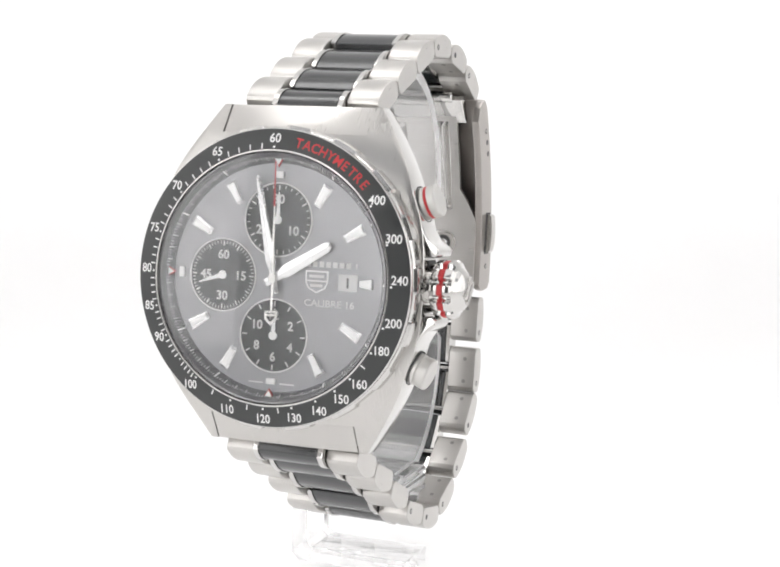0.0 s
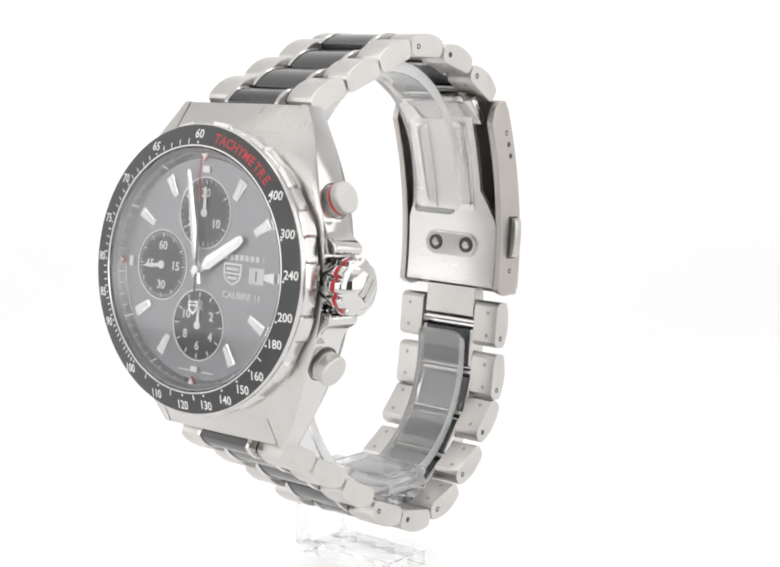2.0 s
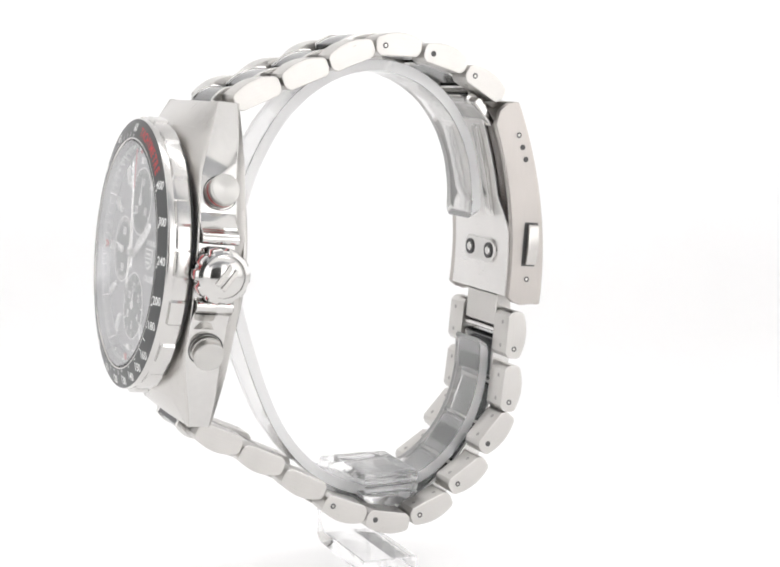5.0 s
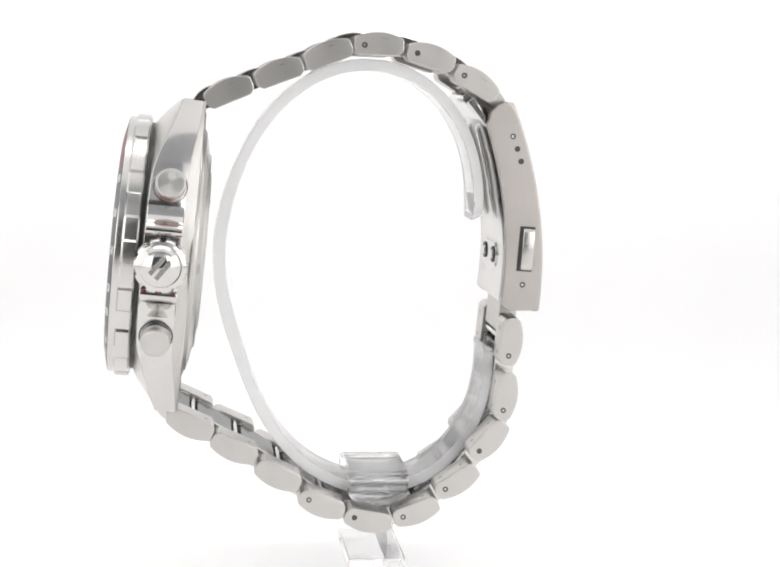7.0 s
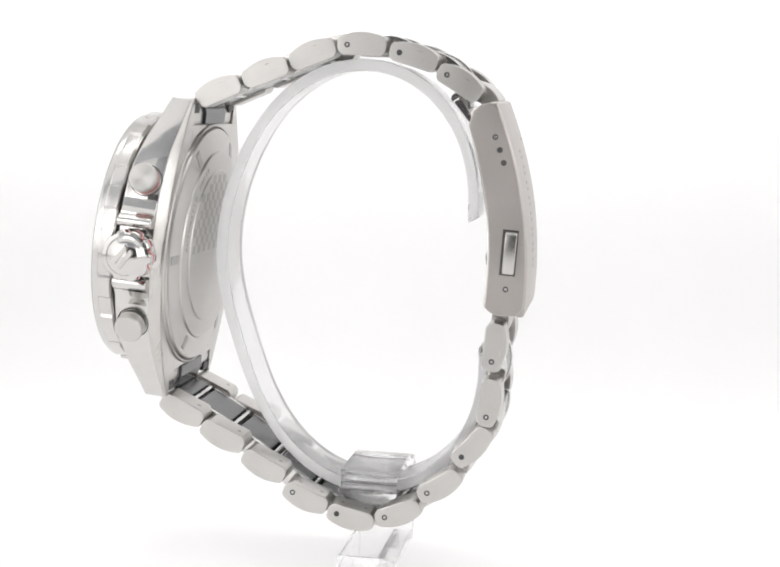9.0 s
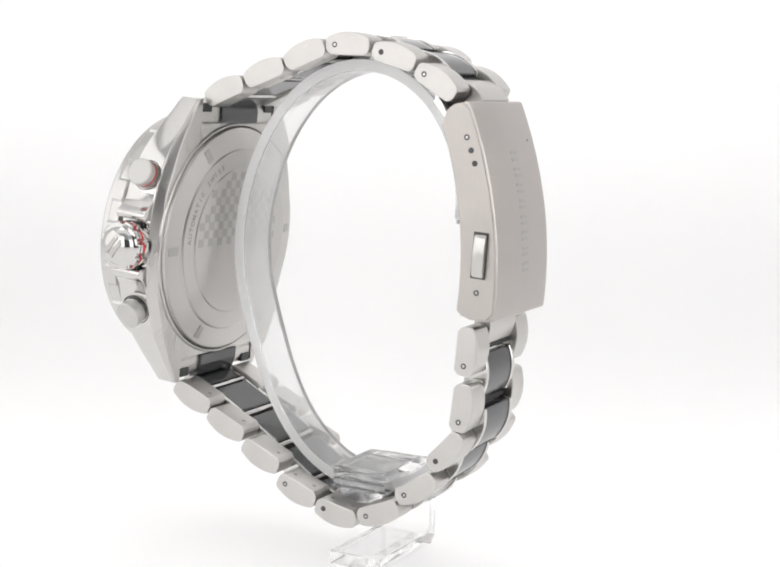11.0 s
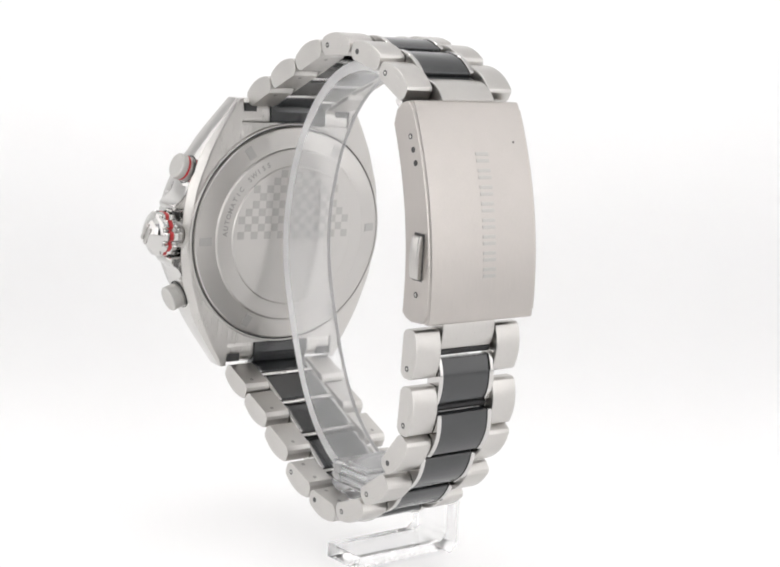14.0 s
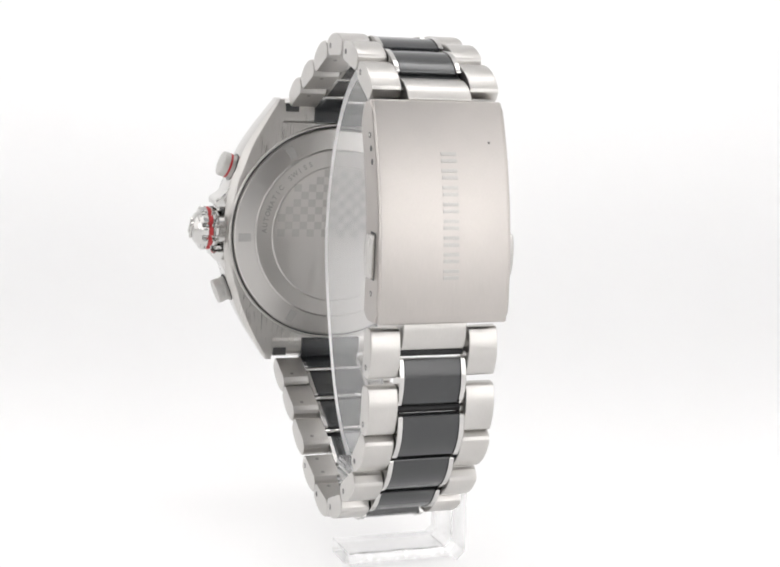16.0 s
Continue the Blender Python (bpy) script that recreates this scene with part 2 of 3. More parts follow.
def case_half(y):
    """Half the width of the case along its sharp front ridge."""
    return graded(((0, 21.3), (5, 21.15), (9, 20.5), (12, 19.45), (15.5, 18.15), (19.5, 16.0), (22, 14.45), (25, 12.5)), y)


def case_ridge(y):
    return graded(((0, -5.0), (9, -5.1), (13.5, -5.4), (16.3, -6.1), (18.4, -6.75), (21.7, -7.95), (25, -9.0)), y)


def case_back(y):
    return graded(((0, -10.95), (12, -11.0), (16, -11.25), (20, -11.85), (25, -12.35)), y)


def case_top(x, y):
    """The front face: highest in the middle, falling to the ridge."""
    rise = graded(((0, 0.9), (5, 1.1), (9, 1.5), (12, 1.85), (15, 2.2), (18, 2.7), (20.5, 2.7), (22.5, 1.9), (25, 0.25)), y)
    return case_ridge(y) + rise * (1 - (x / case_half(y)) ** 2)


def case_piece(ys, inner, sign=0):
    """A length of the case between stations; inner is where it starts from the middle, sign its side (0: both)."""
    bm = bmesh.new()
    rings = []
    for y in ys:
        w, t, b = case_half(y), case_ridge(y), case_back(y)
        cut = graded(((0, 0.95), (14, 0.85), (20, 0.6), (25, 0.3)), y)
        under = -12.55
        half = [(inner + (w - 0.3 - inner) * i / 10, case_top(inner + (w - 0.3 - inner) * i / 10, y)) for i in range(11)]
        half += [(w - 0.13, t - 0.03), (w - 0.04, t - 0.12), (w, t - 0.3), (w, b + 0.25), (w - 0.06, b + 0.08), (w - 0.2, b - 0.06), (w - cut, min(b - 0.2, under + 0.1)), (w - cut - 0.2, under)]
        if sign:
            sec = [(sign * x, z) for x, z in half + [(inner, under)]]
        else:
            sec = half + [(-x, z) for x, z in reversed(half[1:])]
        rings.append([bm.verts.new((x, y, z)) for x, z in sec])
    n = len(rings[0])
    for p, q in zip(rings, rings[1:]):
        for i in range(n):
            bm.faces.new((p[i], p[(i + 1) % n], q[(i + 1) % n], q[i]))
    bm.faces.new(rings[0])
    bm.faces.new(list(reversed(rings[-1])))
    bmesh.ops.recalc_face_normals(bm, faces=bm.faces)
    return bm


def polish_sides(ob):
    """The upright flanks of a brushed piece are polished."""
    ob.data.materials.append(polished)
    for f in ob.data.polygons:
        if abs(f.normal.x) > 0.65 and abs(f.normal.z) < 0.25:
            f.material_index = 1
    return ob


def build_case():
    bm = bmesh.new()
    for s in (-1, 1):
        merge(bm, case_piece([-24.8 + 49.6 * i / 62 for i in range(63)], 11.4, s))
    slab = [(-20.6 + 41.2 * i / 40) for i in range(41)]
    middle = bmesh.new()
    rows = []
    for y in slab:
        top = [(-11.4 + 22.8 * i / 14, case_top(-11.4 + 22.8 * i / 14, y)) for i in range(15)]
        rows.append([middle.verts.new((x, y, z)) for x, z in top + [(11.4, -12.55), (-11.4, -12.55)]])
    for p, q in zip(rows, rows[1:]):
        for i in range(17):
            middle.faces.new((p[i], p[(i + 1) % 17], q[(i + 1) % 17], q[i]))
    middle.faces.new(rows[0])
    middle.faces.new(list(reversed(rows[-1])))
    merge(bm, middle)
    case = part("case", bm, brushed_case, watch, "brushed steel watch case with four lugs and polished flanks", HEAD, 20)
    polish_sides(case)
    # Dark ring added so that the gap under the bezel looks shaded.
    part("bezel_gap_shade", lathe([(18, -5.1), (20.35, -5.1), (20.35, -4.2), (18, -4.2)], 96), shadow_steel, case, "dark ring added for the shade in the gap under the bezel")
    for s in (1, -1):
        hollow = [(21.15 + 1.35 * u, 7.3 - 1.35 * u - 0.22 * math.sin(math.pi * u)) for u in [i / 8 for i in range(9)]]
        plan = [(18.8, 9.2), (20.45, 8.9)] + hollow + [(23.1, 5.5), (23.3, 5.0), (23.2, 4.4), (22.7, 4.1), (18.8, 4.0)]
        part("crown_guard", prism([(x, s * y) for x, y in plan], -10.8, -5.15, "Z", 0.28, 3), polished, case, "polished crown guard, hollowed towards the pusher", None, 20)
    # Dark plate on the flank stands in for shade behind the crown.
    part("crown_shade", box(20.4, 21.38, -3.7, 3.7, -9.6, -6.5, 0.1), shadow_steel, case, "dark plate added for the shade behind the crown")
    for e in (-1, 1):
        bm = bmesh.new()
        rings = []
        left, right = (-11.15, 11.41) if e > 0 else (-11.2, 11.25)
        for y in [20.62 + 4.1 * i / 6 for i in range(7)]:
            low = graded(((0, -12.1), (20.6, -12.1), (21.0, -12.3), (23.6, -12.0), (24.8, -10.4)), y)
            top = [(x, case_top(x, y) - 0.015) for x in [left + (right - left) * i / 14 for i in range(15)]]
            rings.append([bm.verts.new((x, e * y, z)) for x, z in top + [(right, low), (left, low)]])
        for p, q in zip(rings, rings[1:]):
            for i in range(17):
                bm.faces.new((p[i], p[(i + 1) % 17], q[(i + 1) % 17], q[i]))
        bm.faces.new(rings[0])
        bm.faces.new(list(reversed(rings[-1])))
        bmesh.ops.recalc_face_normals(bm, faces=bm.faces)
        link = part("end_link", bevelled(bm, 0.08, 2, 50), brushed_case, watch, "solid steel end link between the lugs", HEAD)
        tongue = [(e * 20.75, -12.75), (e * 22.6, -12.75), (e * 24.5, -12.25), (e * 25.2, -10.6), (e * 23.0, -10.2), (e * 20.75, -11.4)]
        part("tongue", prism(tongue, -5.9, 5.5, "X", 0.15), ceramic, link, "black ceramic underside of the end link")
        # Dark blocks paint the shaded spring bar slots; nothing is cut out.
        for s in (-1, 1):
            part("spring_bar_slot_shade", box(min(s * 11.0, s * 8.5), max(s * 11.0, s * 8.5), min(e * 22.6, e * 24.1), max(e * 22.6, e * 24.1), -12.5, -10.8, 0.1), shadow_steel, link, "dark block for the shade in the spring bar slot")
    return case


def coned(bm, m):
    """Lays flat print on the sloping ring of the bezel."""
    bm.transform(m)
    for v in bm.verts:
        v.co.z += 0.05 - 0.24 * (math.hypot(v.co.x, v.co.y) - 17.8)
    return bm


def build_bezel():
    def notched(a, r, z):
        k = (math.degrees(a) / 10.0 + 0.25) % 2
        return r + 0.34 * max(0.0, min(1.0, min(k, 1 - k) / 0.05)) if k < 1 and r > 21.13 else r
    prof = [(17.6, -0.5), (17.85, -0.04), (17.9, -0.02), (20.95, -0.72), (21.06, -0.8), (21.12, -0.95), (21.08, -1.75), (21.24, -1.95), (21.3, -2.15), (21.3, -3.95), (21.14, -4.1), (21.08, -4.22), (20.9, -4.3), (17.6, -4.3)]
    ring = part("bezel", lathe(prof, 360, notched), bezel_steel, watch, "polished steel bezel with notched edge", HEAD, 28)
    part("bezel_insert", lathe([(18.0, -0.3), (18.02, -0.09), (18.15, -0.01), (20.8, -0.64), (20.98, -0.7), (21.0, -1.0)], 144), insert_black, ring, "matt black tachymetre ring")
    for text, a in (("60", 0), ("65", -27.2), ("70", -50.8), ("75", -71.5), ("80", -89.0), ("85", -105.0), ("90", -119.0), ("100", -143.6), ("110", -163.2),
                    ("120", 180), ("130", 166), ("140", 154.5), ("150", 143.5), ("160", 133.5), ("180", 116.8), ("200", 104.6), ("240", 87.2), ("300", 70.4), ("400", 53.2)):
        r = 19.7 if len(text) == 2 else (19.85 if abs(a) > 125 else 19.55)
        size = 1.8 if len(text) == 2 else 1.78
        part("numeral", coned(letters(text, size, 0.02, 0.025, 0.97 if len(text) == 2 else 0.86), clock(a, r, 0.02, 0)), print_white, ring, "white " + text, None, 0)
    bm = bmesh.new()
    for i, ch in enumerate("TACHYMETRE"):
        merge(bm, letters(ch, 1.85, 0.02, 0.03, 0.95), clock(11 + 3.8 * i, 19.4, 0.02))
    part("lettering", coned(bm, Matrix()), print_red, ring, "red word TACHYMETRE", None, 0)
    bm = bmesh.new()
    for v in (60, 65, 70, 75, 80, 85, 90, 95, 100, 110, 120, 130, 140, 150, 160, 180, 200, 240, 300, 400):
        merge(bm, disc(0.17 if v != 95 else 0.13, -0.03, 0.03, 10), clock(21600 / v, 18.42))
    for v in [*range(61, 65), *range(66, 70), *range(71, 75), *range(76, 80), *range(81, 85), *range(86, 90), *range(91, 95), *range(96, 100), 105, 115, 125, 170]:
        merge(bm, box(-0.09, 0.09, 18.2, 18.98, -0.03, 0.03), clock(21600 / v, 0))
    part("scale_print", coned(bm, Matrix()), print_white, ring, "white scale dots and strokes", None, 0)


def roofed(poly, z0, z1, rise, r0, r1):
    """A flat polygon, symmetric about Y, that rises from z1 at its rim to a ridge along Y from r0 to r1."""
    bm = bmesh.new()
    low = [bm.verts.new((x, y, z0)) for x, y in poly]
    rim = [bm.verts.new((x, y, z1)) for x, y in poly]
    ridge = [bm.verts.new((0, max(r0, min(r1, y)), z1 + rise)) for x, y in poly]
    n = len(poly)
    bm.faces.new(low)
    for i in range(n):
        j = (i + 1) % n
        bm.faces.new((low[i], low[j], rim[j], rim[i]))
        bm.faces.new((rim[i], rim[j], ridge[j], ridge[i]))
    bmesh.ops.remove_doubles(bm, verts=bm.verts, dist=0.001)
    bmesh.ops.recalc_face_normals(bm, faces=bm.faces)
    return bm


def build_dial():
    base = -2.75
    dial = part("dial", disc(16.9, base - 0.5, base, 96), dial_grey, watch, "anthracite grey dial", HEAD)
    flange = part("flange", lathe([(16.2, base), (16.3, base + 0.05), (17.45, -0.85), (17.7, -0.85), (17.7, base - 0.4)], 120), flange_grey, watch, "grey inner flange with minute track", HEAD)
    bm = bmesh.new()
    for i in range(240):
        if i in (0, 120, 180):
            continue
        long = i % 4 == 0
        five = i % 20 == 0
        lo, w = (16.35, 0.12) if five else ((16.55, 0.06) if long else (16.72, 0.035))
        a = clock(i * 1.5, 0)
        merge(bm, solid([(-w, lo, base + 0.1 + (lo - 16.3) * 1.6), (w, lo, base + 0.1 + (lo - 16.3) * 1.6), (w, 17.0, base + 0.1 + 0.7 * 1.6), (-w, 17.0, base + 0.1 + 0.7 * 1.6)], [(0, 1, 2, 3)]), a)
    tagged(part("minute_track", bm, print_white, flange, "fine white minute strokes", None, 0), kind="stuff")
    for a in (0, 180, 270):
        part("mark_outline", prism([(-0.8, 16.98), (0.8, 16.98), (0, 15.7)], base + 0.45, base + 0.8, "Z"), print_red, flange, "thin red outline", clock(a, 0), 0)
        part("pointer_mark", prism([(-0.55, 16.85), (0.55, 16.85), (0, 15.95)], base + 0.5, base + 0.9, "Z"), lume_white, flange, "small white triangle", clock(a, 0), 0)
    # applied markers
    for a in (30, 60, 120, 150, 210, 240, 300, 330):
        poly = [(-0.55, 11.95), (0.55, 11.95), (0.82, 15.3), (-0.82, 15.3)]
        mk = part("hour_marker", roofed(poly, base, base + 0.3, 0.25, 12.4, 14.9), pointer_steel, dial, "applied faceted steel hour marker", clock(a, 0), 0)
        part("marker_lume", prism([(-0.36, 12.3), (0.36, 12.3), (0.5, 15.0), (-0.5, 15.0)], base + 0.3, base + 0.585, "Z"), lume_white, mk, "white luminous inlay", None, 0)
    for a, r, w, h in ((0, 14.6, 0.7, 0.5), (180, 14.7, 0.75, 0.42), (270, 14.9, 0.75, 0.42)):
        part("hour_marker", box(-w, w, r - h, r + h, base, base + 0.4, 0.08), lume_white, dial, "short applied marker", clock(a, 0))
    part("hour_marker", prism([(12.9, -0.45), (12.9, 0.45), (14.8, 0.75), (14.8, -0.75)], base, base + 0.42, "Z", 0.08), lume_white, dial, "short applied marker")
    date = part("date_window", box(9.6, 12.5, -1.2, 1.15, base - 0.1, base + 0.06, 0.05), print_white, dial, "white date disc in a window")
    part("date_numeral", letters("1", 1.9, 0.02, 0.05), subdial_dark, date, "black 1", pose(11.05, -0.03, base + 0.09), 0)
    # sub-dials
    for nm, x, y, marks, words in (("minute_counter", 0.0, 8.25, 30, (("30", 0, 2.95), ("10", 120, 2.9), ("20", 240, 2.9))),
                                   ("running_seconds", -8.4, -0.05, 60, (("60", 0, 2.95), ("15", 90, 2.95), ("30", 180, 2.95), ("45", 270, 2.75))),
                                   ("hour_counter", 0.0, -8.2, 12, (("12", 0, 2.95), ("2", 60, 3.0), ("4", 120, 3.0), ("6", 180, 3.0), ("8", 240, 3.0), ("10", 300, 2.9)))):
        sub = part(nm, disc(5.2, base - 0.1, base + 0.03, 64), subdial_dark, dial, "dark recessed sub-dial", pose(x, y, 0))
        bm = lathe([(5.08, base + 0.02), (5.08, base + 0.1), (5.32, base + 0.1), (5.32, base + 0.02)], 64)
        for i in range(marks):
            big = i % (5 if marks == 60 else (5 if marks == 30 else 1)) == 0
            w, lo = (0.11, 4.15) if big else (0.07, 4.45)
            merge(bm, box(-w, w, lo, 4.9, base + 0.03, base + 0.06), clock(i * 360 / marks, 0))
        for text, a, r in words:
            merge(bm, letters(text, 1.8, 0.015, 0.055), clock(a, r, base + 0.06, 0))
        q = part("sub_dial_print", bm, print_white, dial, "white ring, strokes and numerals", pose(x, y, 0), 0)
    # emblem and lettering: the maker's marks as plain shapes
    shield = [(-1.75, 1.45), (1.75, 1.45), (1.75, -0.2), (1.3, -1.1), (0, -1.75), (-1.3, -1.1), (-1.75, -0.2)]
    inner = [(x * 0.86, y * 0.86) for x, y in shield]
    em = part("emblem", prism(shield, base, base + 0.12, "Z"), lume_white, dial, "plain shield emblem", pose(6.35, 0.0, 0), 0)
    part("emblem_field", prism([(-1.5, 1.22), (1.5, 1.22), (1.5, 0.1), (-1.5, 0.1)], base + 0.1, base + 0.15, "Z"), dial_grey, em, "", None, 0)
    part("emblem_field", prism([(-1.5, -0.12), (1.5, -0.12), (1.45, -0.3), (1.1, -0.95), (0, -1.5), (-1.1, -0.95), (-1.45, -0.3)], base + 0.1, base + 0.15, "Z"), dial_grey, em, "", None, 0)
    part("emblem_bar", box(-1.15, 1.15, 0.45, 0.85, base + 0.14, base + 0.18), print_white, em, "plain white bar")
    part("emblem_bar", box(-0.95, 0.95, -0.85, -0.45, base + 0.14, base + 0.18), print_white, em, "plain white bar")
    bm = bmesh.new()
    for i in range(7):
        merge(bm, box(4.6 + 1.02 * i, 5.3 + 1.02 * i, 1.95, 2.75, base, base + 0.03))
    merge(bm, box(12.2, 12.35, 2.0, 2.75, base, base + 0.03))
    part("dial_line", bm, print_white, dial, "plain white bars", None, 0)
    part("dial_line", letters("CALIBRE 16", 1.36, 0.015, 0.03, 1.12), print_white, dial, "white words CALIBRE 16", pose(8.35, -3.1, base + 0.03), 0)
    part("dial_line", merge(box(-3.6, -1.3, -0.1, 0.1, 0, 0.03), box(1.3, 3.6, -0.1, 0.1, 0, 0.03)), print_white, dial, "plain white bars", pose(0, -15.0, base), 0)
    # pointers: two slopes that meet in a ridge
    def needle(name, poly, z, mat, label, m, thick=0.16):
        ys = [p[1] for p in poly]
        return part(name, roofed(poly, z, z + 0.06, thick, min(ys) + 0.3, max(ys) - 0.4), mat, watch, label, HEAD @ m, 0)
    needle("hour_pointer", [(-0.55, -1.6), (0.55, -1.6), (0.62, 1.2), (0.95, 2.2), (0.72, 9.2), (0.35, 10.0), (-0.35, 10.0), (-0.72, 9.2), (-0.95, 2.2), (-0.62, 1.2)], -2.05, pointer_steel, "faceted steel hour pointer", pose(0, 0, 0, 0, 0, -58.7))
    needle("minute_pointer", [(-0.5, -2.2), (0.5, -2.2), (0.5, 1.2), (0.78, 2.4), (0.42, 14.1), (0.2, 14.7), (-0.2, 14.7), (-0.42, 14.1), (-0.78, 2.4), (-0.5, 1.2)], -1.8, pointer_steel, "faceted steel minute pointer", pose(0, 0, 0, 0, 0, 11.6))
    ch = needle("chronograph_pointer", [(-0.2, -6.0), (0.2, -6.0), (0.13, 10.2), (-0.13, 10.2)], -1.5, polished, "slim chronograph pointer", pose(0, 0, 0, 0, 0, 0.6))
    part("tip", prism([(-0.13, 10.2), (0.13, 10.2), (0.06, 16.4), (-0.06, 16.4)], -1.49, -1.35, "Z"), print_red, ch, "red tip", None, 0)
    sh = [(-0.95, -4.6), (0.95, -4.6), (0.95, -5.8), (0, -6.7), (-0.95, -5.8)]
    part("counterweight", prism(sh, -1.5, -1.34, "Z"), polished, ch, "open shield counterweight", None, 0)
    part("counterweight_opening", prism([(-0.6, -4.85), (0.6, -4.85), (0.6, -5.1), (-0.6, -5.1)], -1.36, -1.32, "Z"), subdial_dark, ch, "", None, 0)
    part("counterweight_opening", prism([(-0.6, -5.35), (0.6, -5.35), (0.6, -5.65), (0, -6.2), (-0.6, -5.65)], -1.36, -1.32, "Z"), subdial_dark, ch, "", None, 0)
    part("cap", disc(0.62, -2.3, -1.28, 32), polished, watch, "polished centre cap", HEAD)
    small = [(-0.2, -0.4), (0.2, -0.4), (0.3, 0.9), (0.1, 3.9), (-0.1, 3.9), (-0.3, 0.9)]
    made = []
    for nm, x, y, a in (("counter_pointer", 0.0, 8.25, 1.0), ("seconds_pointer", -8.4, -0.05, 251.5), ("counter_pointer", 0.0, -8.2, 2.0)):
        bm = merge(prism(small, -2.55, -2.45, "Z"), disc(0.62, -2.6, -2.4, 24))
        made.append(part(nm, bm, lume_white, watch, "small white sub-dial pointer", HEAD @ pose(x, y, 0, 0, 0, -a)))
    glass = part("crystal", lathe([(0, -0.55), (17.6, -0.75), (17.7, -0.5), (17.65, -0.15), (17.4, -0.06), (14, 0.0), (8, 0.04), (0, 0.06)], 96, closed=False), crystal_glass, watch, "clear sapphire crystal", HEAD)
    glass.visible_shadow = False
    return made[1]


def build_crown():
    def fluted(a, r, z):
        k = (math.degrees(a) % 36) / 36
        return r - (0.72 * max(0.0, math.cos((k - 0.5) * math.pi * 2.2)) if 3.75 < r else 0.0)
    m = HEAD @ pose(0, -0.2, -8.0) @ TO_X
    crown = part("crown", lathe([(2.6, 21), (2.6, 22.2), (3.5, 22.3), (3.95, 22.5), (4.1, 22.75), (4.1, 23.5), (3.9, 23.62), (3.4, 23.65), (3.4, 21)], 240, fluted), polished, watch, "polished fluted crown", m, 32)
    part("seal", lathe([(3.2, 23.6), (3.95, 23.6), (4.02, 23.68), (4.02, 24.18), (3.95, 24.26), (3.2, 24.26)], 240, fluted), seal_red, crown, "red crown ring", None, 32)
    part("crown_cap", lathe([(0, 24.2), (3.4, 24.22), (3.95, 24.28), (4.1, 24.45), (4.1, 25.15), (3.95, 25.4), (3.74, 25.55), (3.2, 25.7), (3.12, 25.78), (3.02, 25.98), (2.7, 26.35), (2.1, 26.72), (1.1, 27.0), (0, 27.08)], 240, fluted, False), polished, crown, "domed polished crown end", None, 32)
    for lo, hi in ((0.2, 0.95), (-0.95, -0.2)):
        bar = [(-1.75, lo), (1.35, lo), (1.75, (lo + hi) / 2), (1.75, hi), (-1.75, hi)]
        part("crown_emblem", prism(bar, 26.4, 27.2, "Z", 0.08), satin, crown, "raised bar on the crown", pose(0, 0, 0, 0, 0, 55))


def build_pushers():
    for y, z, red, lean in ((11.35, -8.3, True, 18.5), (-11.55, -8.15, False, -21.0)):
        m = HEAD @ pose(19.4, y, z, 0, 0, lean) @ TO_X
        p = part("pusher", lathe([(0, -2), (2.32, -2), (2.32, 1.0), (2.2, 1.06), (2.2, 1.44), (2.32, 1.5), (2.32, 2.45), (2.27, 2.6), (2.14, 2.72), (2.0, 2.76), (0, 2.78)], 64, None, False), pusher_steel, watch, "round steel chronograph pusher", m)
        # Dark collar in place of the shaded recess round the pusher.
        part("pusher_recess_shade", lathe([(2.34, -1.5), (2.62, -1.5), (2.62, 0.36), (2.56, 0.4), (2.36, 0.15)], 64), shadow_steel, p, "dark ring for the shade in the recess round the pusher")
        if red:
            part("pusher_ring", lathe([(2.15, 1.05), (2.31, 1.05), (2.31, 1.45), (2.15, 1.45)], 64), seal_red, p, "red ring")


